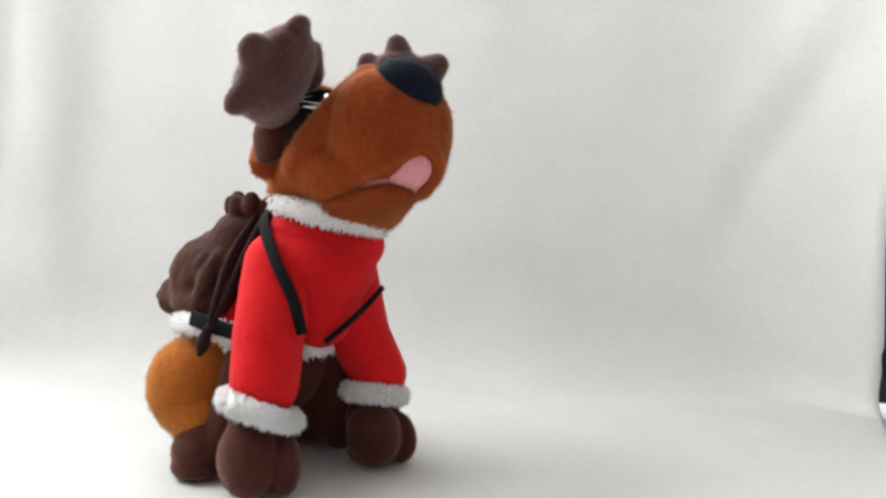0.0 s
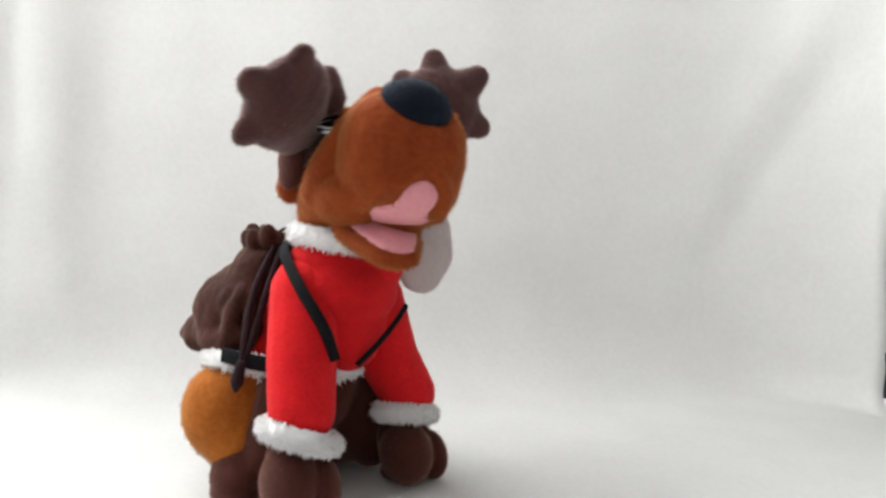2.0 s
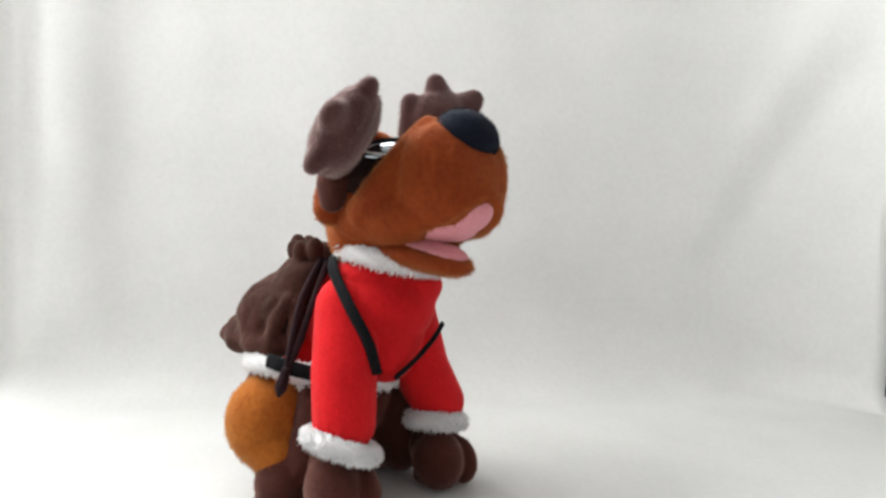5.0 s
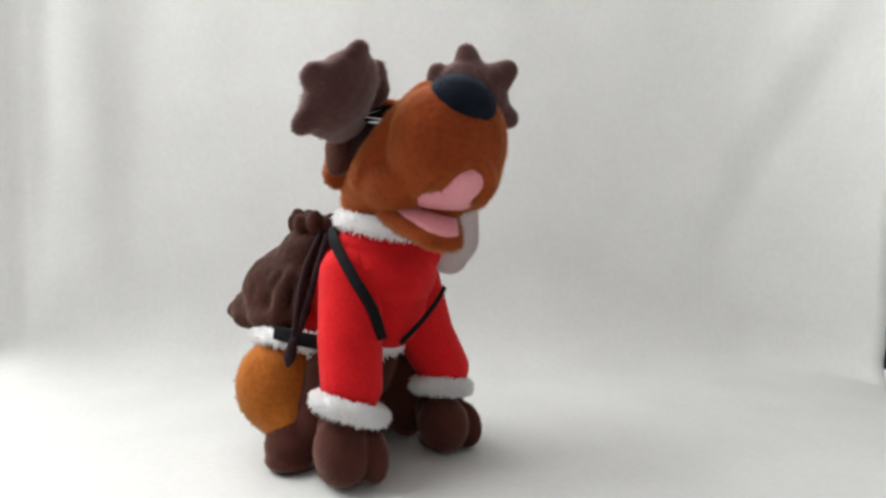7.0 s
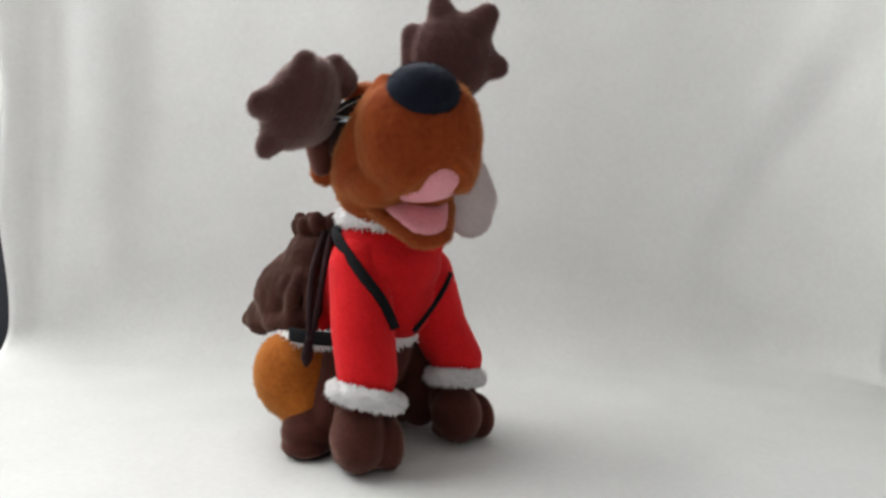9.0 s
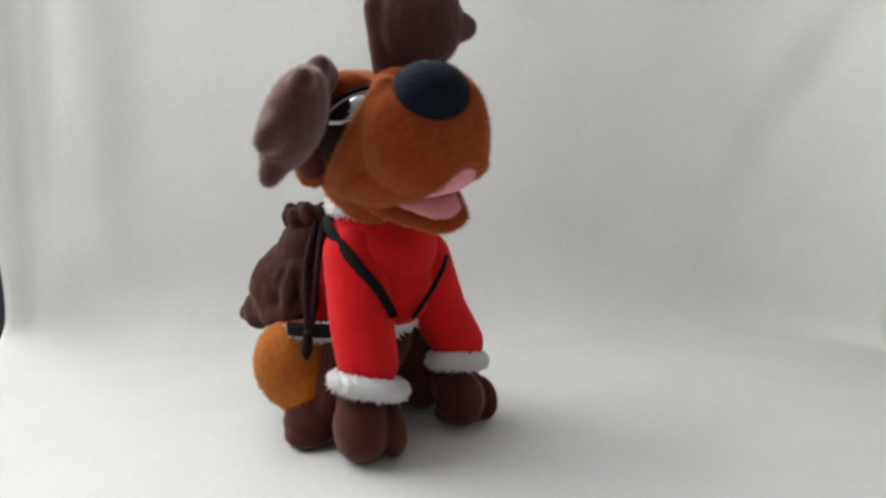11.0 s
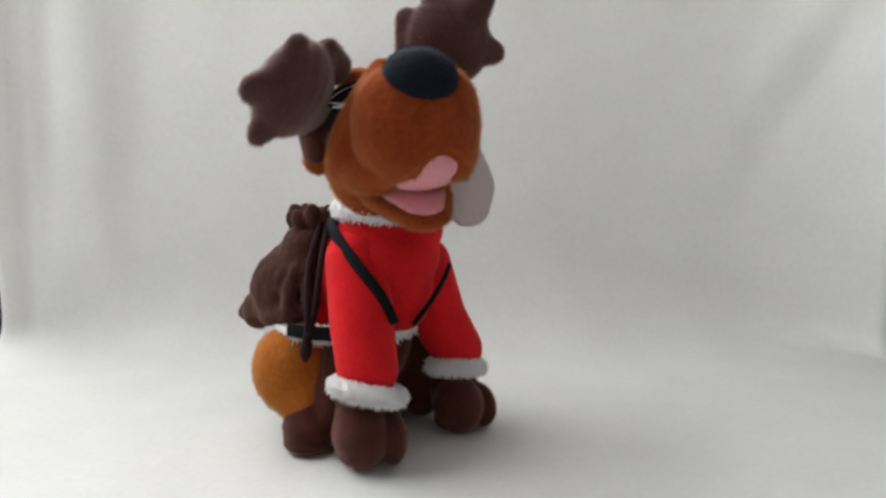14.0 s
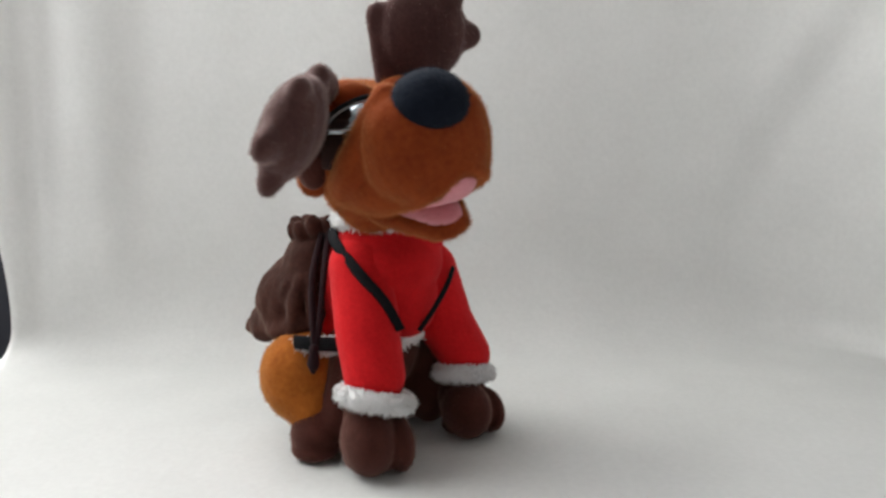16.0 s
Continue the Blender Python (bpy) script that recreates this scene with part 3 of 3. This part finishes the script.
def head():
    bm = bmesh.new()
    muzzle(bm)
    for c, r, t in (((0, -0.016, 0.084), (0.050, 0.047, 0.046), (0, 0, 0)), (tuple(SKULL), SKULL_RADII, (0, 0, 0)),
                    ((0, 0.008, 0.060), (0.048, 0.045, 0.030), (0, 0, 0)),
                    ((-0.030, 0.074, 0.080), (0.021, 0.029, 0.027), (0, LEAN_DEGREES, 0)),
                    ((0.014, 0.030, 0.060), (0.029, 0.048, 0.024), (0, 0, 0)), ((-0.018, 0.030, 0.060), (0.029, 0.048, 0.024), (0, 0, 0)),
                    ((0, -0.006, 0.052), (0.041, 0.040, 0.034), (0, 0, 0)), ((0, -0.006, 0.034), (0.029, 0.029, 0.024), (0, 0, 0)),
                    ((0.022, 0.008, 0.121), (0.020, 0.016, 0.012), (0, 0, 0)), ((-0.022, 0.008, 0.121), (0.020, 0.016, 0.012), (0, 0, 0))):
        ball(bm, c, r, t)
    # the edges of the muzzle run straight from the nose down to the cheeks
    for s in (1, -1):
        edge = curve_points([(0.022 * s, 0.073, 0.125), (0.029 * s, 0.066, 0.109), (0.034 * s, 0.057, 0.092), (0.037 * s, 0.044, 0.074), (0.034 * s, 0.026, 0.060)], 4)
        chain(bm, [(*p, 0.0090 + 0.0004 * k) for k, p in enumerate(edge)], steps=3)
    # the upper lip's rim round the roof of the mouth
    lip = curve_points([LEAN @ Vector(p) for p in ((0.032, 0.040, 0.056), (0.024, 0.076, 0.056), (0.015, 0.100, 0.066), (-0.005, 0.107, 0.077), (-0.024, 0.099, 0.066), (-0.031, 0.074, 0.054), (-0.034, 0.040, 0.054))], 5)
    chain(bm, [(*p, 0.0062) for p in lip], steps=2)
    ob = part("head", bm, PLUSH, reindeer, "rust-brown plush head with a big muzzle", voxel=0.0020, smooth=11, shift=False)
    bm = bmesh.new()
    ball(bm, (0.000, 0.0930, 0.1215), (0.0260, 0.0240, 0.0190), (-30, 4, 0))
    ball(bm, (-0.001, 0.0850, 0.1275), (0.0200, 0.0170, 0.0115), (-14, 4, 0))
    part("nose", bm, NAVY, ob, "dark navy plush nose", voxel=0.002, smooth=2, shift=False)
    bm = bmesh.new()
    ball(bm, LEAN @ Vector((-0.006, 0.083, 0.0640)), (0.019, 0.026, 0.016), (10, LEAN_DEGREES, 0))
    ball(bm, LEAN @ Vector((-0.005, 0.062, 0.056)), (0.028, 0.032, 0.013), (4, LEAN_DEGREES, 0))
    part("palate", bm, PINK, ob, "pink felt roof of the mouth", voxel=0.002, smooth=3, shift=False)
    for nm, root_at, palm, tips in (
            ("antler", (0.052, 0.010, 0.096), (0.078, 0.048, 0.107), ((0.057, 0.040, 0.134), (0.0794, 0.0700, 0.1300), (0.104, 0.0750, 0.1028), (0.097, 0.052, 0.0783))),
            ("antler", (-0.034, -0.004, 0.122), (-0.045, 0.005, 0.163), ((-0.0155, -0.0035, 0.1740), (-0.0320, 0.0038, 0.1965), (-0.066, 0.0135, 0.194), (-0.0795, 0.008, 0.1590)))):
        bm = bmesh.new()
        fat = 1.0 if palm[0] > 0 else 0.97
        a, b = Vector(root_at), Vector(palm)
        u, v = Vector(tips[1]) - b, Vector(tips[3]) - b
        face = tuple(u.cross(v).normalized())
        chain(bm, [(*a, 0.0150), (*b, 0.0370 * fat)], (face, 0.55), 10)
        inner = Vector(tips[0])
        foot = inner + (a - b) * 0.5 if palm[0] > 0 else Vector((inner.x - 0.004, inner.y, 0.125))
        chain(bm, [(*foot, 0.013), (*(b + (inner - b) * 1.08), 0.0112)], (face, 0.72), 7)
        for tip in tips:
            t = b + (Vector(tip) - b) * 1.10
            chain(bm, [(*b.lerp(t, 0.25), 0.022 * fat), (*b.lerp(t, 0.7), 0.0150 * fat), (*t, 0.0105 * fat)], (face, 0.72), 6)
        part(nm, bm, ANTLER, ob, "dark brown felt antler with four rounded points", voxel=0.0018, smooth=6, shift=False)
    bm = bmesh.new()
    chain(bm, [(0, 0, 0, 0.012), (-0.018, 0.002, -0.022, 0.020), (-0.025, 0.004, -0.042, 0.0240), (-0.027, 0.004, -0.056, 0.020)], ((0, 1, 0), 0.4), 6)
    ear = part("ear", bm, MAUVE, ob, "pale mauve drooping ear", voxel=0.002, smooth=4, shift=False)
    ear.location = EAR
    bm = bmesh.new()
    chain(bm, [(0.045, -0.004, 0.086, 0.012), (0.049, -0.004, 0.072, 0.0145), (0.050, -0.002, 0.061, 0.013)], ((0.6, 0.8, 0), 0.7), 6)
    part("ear", bm, PLUSH, ob, "rust-brown back of a folded ear", voxel=0.002, smooth=3, shift=False)
    bm = bmesh.new()
    chain(bm, [(0.056, 0.008, 0.096, 0.014), (0.057, 0.008, 0.080, 0.0145), (0.055, 0.008, 0.067, 0.0115)], ((0.8, 0.6, 0), 0.6), 6)
    part("ear_lining", bm, FELT, ob, "dark brown felt face of the folded ear", voxel=0.002, smooth=3, shift=False)
    # shiny almond eyes on dark felt patches
    for s in (1, -1):
        bm = bmesh.new()
        rings, n = [], 28
        for swell, share in ((1.00, 1.0), (1.035, 1.0), (1.055, 0.9), (1.06, 0.55), (1.06, 0.2)):
            ring = []
            for k in range(n):
                a = 2 * math.pi * k / n
                p = skull_point(40 + 42 * share * math.cos(a), 16 + (27 + 7 * math.cos(a)) * share * math.sin(a) + 8 * share * math.cos(a), swell)
                ring.append(bm.verts.new((p.x * s, p.y, p.z)))
            rings.append(ring)
        for p, q in zip(rings, rings[1:]):
            for k in range(n):
                bm.faces.new((p[k], p[(k + 1) % n], q[(k + 1) % n], q[k]))
        bm.faces.new(rings[-1])
        bmesh.ops.recalc_face_normals(bm, faces=bm.faces)
        part("eye_patch", bm, PATCH, ob, "dark brown felt patch round the eye", shift=False)
        out = Vector((0.47 * s, 0.52, 0.71)).normalized()
        outer, inner = Vector((0.0400 * s, 0.0257, 0.1063)), Vector((0.0130 * s, 0.0410, 0.1195))
        along = inner - outer
        along = (along - out * along.dot(out)).normalized()
        rise = out.cross(along) * (1 if out.cross(along).z > 0 else -1)
        middle = (outer + inner) / 2 + out * 0.0048 - rise * 0.0095 - along * 0.003
        almond = [middle + (along * a + rise * b) * 1.2 for a, b in ((-0.0190, -0.0010), (-0.0105, 0.0060), (0.0020, 0.0092), (0.0140, 0.0075), (0.0200, 0.0010), (0.0120, -0.0070), (-0.0050, -0.0074))]
        line = curve_points(almond + almond[:1], 5)
        bm = bmesh.new()
        rings = []
        for share, lift in ((1.0, -0.004), (1.0, 0.0), (0.72, 0.0024), (0.36, 0.0036)):
            rings.append([bm.verts.new(middle + (p - middle) * share + out * lift) for p in line[:-1]])
        for p, q in zip(rings, rings[1:]):
            for k in range(len(p)):
                bm.faces.new((p[k], p[(k + 1) % len(p)], q[(k + 1) % len(p)], q[k]))
        bm.faces.new(rings[-1])
        bmesh.ops.recalc_face_normals(bm, faces=bm.faces)
        part("eye", bm, EYE, ob, "mirrored glossy almond eye", shift=False)
        lid = curve_points([p + out * 0.0012 + rise * 0.0022 for p in almond[:5]], 6)
        part("eyelid", tube(lid, 0.0020), WEBBING, ob, "black line of the upper eyelid", shift=False)
        part("eye_rim", tube([p + out * 0.0004 for p in line], 0.0006), RIM, ob, "thin silver outline of the eye", shift=False)
    return ob


JAW = Vector((-0.014, 0.036, 0.046))


def jaw():
    bm = bmesh.new()
    for k in range(9):
        u = k / 8
        ball(bm, (0, -0.016 + 0.056 * u, -0.008 + 0.004 * u), (0.037 - 0.017 * u ** 1.5, 0.024 - 0.006 * u, 0.016 - 0.007 * u))
    ob = part("jaw", bm, PLUSH, reindeer, "rust-brown plush lower jaw", voxel=0.002, smooth=3, shift=False)
    bm = bmesh.new()
    for k in range(8):
        u = k / 7
        ball(bm, (0, -0.008 + 0.0445 * u, 0.001 + 0.001 * u), (0.029 - 0.013 * u ** 1.5, 0.020 - 0.003 * u, 0.010 - 0.003 * u))
    part("tongue", bm, PINK, ob, "pink felt tongue", voxel=0.0018, smooth=3, shift=False)
    return ob


head_part, jaw_part = head(), jaw()
far_ear = [ob for ob in head_part.children if ob.name.startswith("ear")][0]
for soft_part in [reindeer, *reindeer.children_recursive]:
    kind = soft_part.name.split(".")[0]
    if kind in ("head", "jaw", "thigh"):
        pile(soft_part, 26000 if kind == "head" else 8000, 0.0026, 0.00030, (0, -0.6, -0.5) if kind != "thigh" else (0, 0, -0.8), RNG)
    elif kind in ("antler", "nose", "ear"):
        pile(soft_part, 6000, 0.0016, 0.0003, (0, 0, -0.2), RNG)
    elif kind in ("paw", "hind_foot"):
        pile(soft_part, 4000, 0.0012, 0.0003, (0, 0, -0.3), RNG)

# ---- what moves ----
PERIOD = 1.678
# turn (radians about x, y, z) and shift (metres) of the head: mean, slow drift, then the first and second beat's cosine and sine
SWING = (
    (0.1439, 0.2487, -0.2475, 0.0018, 0.0041, -0.0040),
    (-0.0062, 0.0018, 0.0354, -0.0045, -0.0102, 0.0091),
    (-0.2398, 0.0774, 0.0905, 0.0059, 0.0034, -0.0014),
    (-0.0839, 0.0506, -0.2480, -0.0006, 0.0004, -0.0013),
    (0.0125, -0.0097, -0.0093, -0.0003, 0.0000, -0.0015),
    (-0.0066, 0.0180, 0.0155, 0.0019, 0.0006, -0.0009)
)
REST = Matrix(((-0.70711, 0.68301, -0.18301), (-0.70711, -0.68301, 0.18301), (0.0, 0.25882, 0.96593)))
NECK = Vector((-0.0594, -0.0301, 0.1724))
# how far the mouth stands open, by tenths of a second
MOUTH = ((0, "1.111.6A38837.723"), (1.7, "731A6AAAA5662789985366A76442227"), (4.7, "7358637A52864738A5236"), (6.8, "76A67977399813795245"),
         (8.8, "79A5378A42673589A627"), (10.8, "857983998236664111115672429A9"), (13.7, "789877897865379752245A76452"), (16.4, "2"))


def swing(t):
    w = 2 * math.pi * t / PERIOD
    beat = (1, t / 16, math.cos(w), math.sin(w), math.cos(2 * w), math.sin(2 * w))
    values = [sum(b * row[k] for b, row in zip(beat, SWING)) for k in range(6)]
    axis = Vector(values[:3])
    turn = Matrix.Rotation(axis.length, 3, axis.normalized()) @ REST
    return turn, NECK + Vector(values[3:])


def mouth(t):
    known = [(t0 + k / 10, 0.1 if c == "." else int(c, 16) / 10) for t0, text in MOUTH for k, c in enumerate(text)]
    for (a, u), (b, v) in zip(known, known[1:]):
        if a <= t <= b and b > a:
            return u + (v - u) * (t - a) / (b - a)
    return 0.2


def motions():
    times = [k / 10 for k in range(161)]
    head_rows, jaw_rows, torso_rows, sleeve_rows, far_rows, ear_rows = [], [], [], [], [], []
    for t in times:
        turn, place = swing(t)
        head_rows.append((t, Matrix.Translation(place - ROOT) @ turn.to_4x4()))
        jaw_rows.append((t, Matrix.Translation(place + turn @ JAW - ROOT) @ turn.to_4x4() @ pose(0, 0, 0, 0, LEAN_DEGREES) @ pose(0, 0, 0, 9 - 37 * mouth(t))))
        inward = 36 * (1 - math.cos(2 * math.pi * (t / PERIOD - 0.31)))
        ear_rows.append((t, pose(*EAR, -0.4 * inward, -inward, 0)))
        rock = math.cos(2 * math.pi * t / PERIOD)
        ahead = Vector((0, 1, 0))
        torso_rows.append((t, Matrix.Translation(HIP - ROOT) @ Matrix.Rotation(radians(6.5) * rock, 4, ahead)))
        sleeve_rows.append((t, Matrix.Translation(SLEEVE_NEAR - ROOT) @ Matrix.Rotation(radians(4.0) * rock, 4, ahead)))
        far_rows.append((t, Matrix.Translation(SLEEVE_FAR - ROOT) @ Matrix.Rotation(radians(1.5) * rock, 4, ahead)))
    walk(head_part, head_rows)
    walk(jaw_part, jaw_rows)
    walk(far_ear, ear_rows)
    walk(jacket, torso_rows)
    walk(back_sack, torso_rows)
    walk(sleeve_near, sleeve_rows)
    walk(sleeve_far, far_rows)


motions()
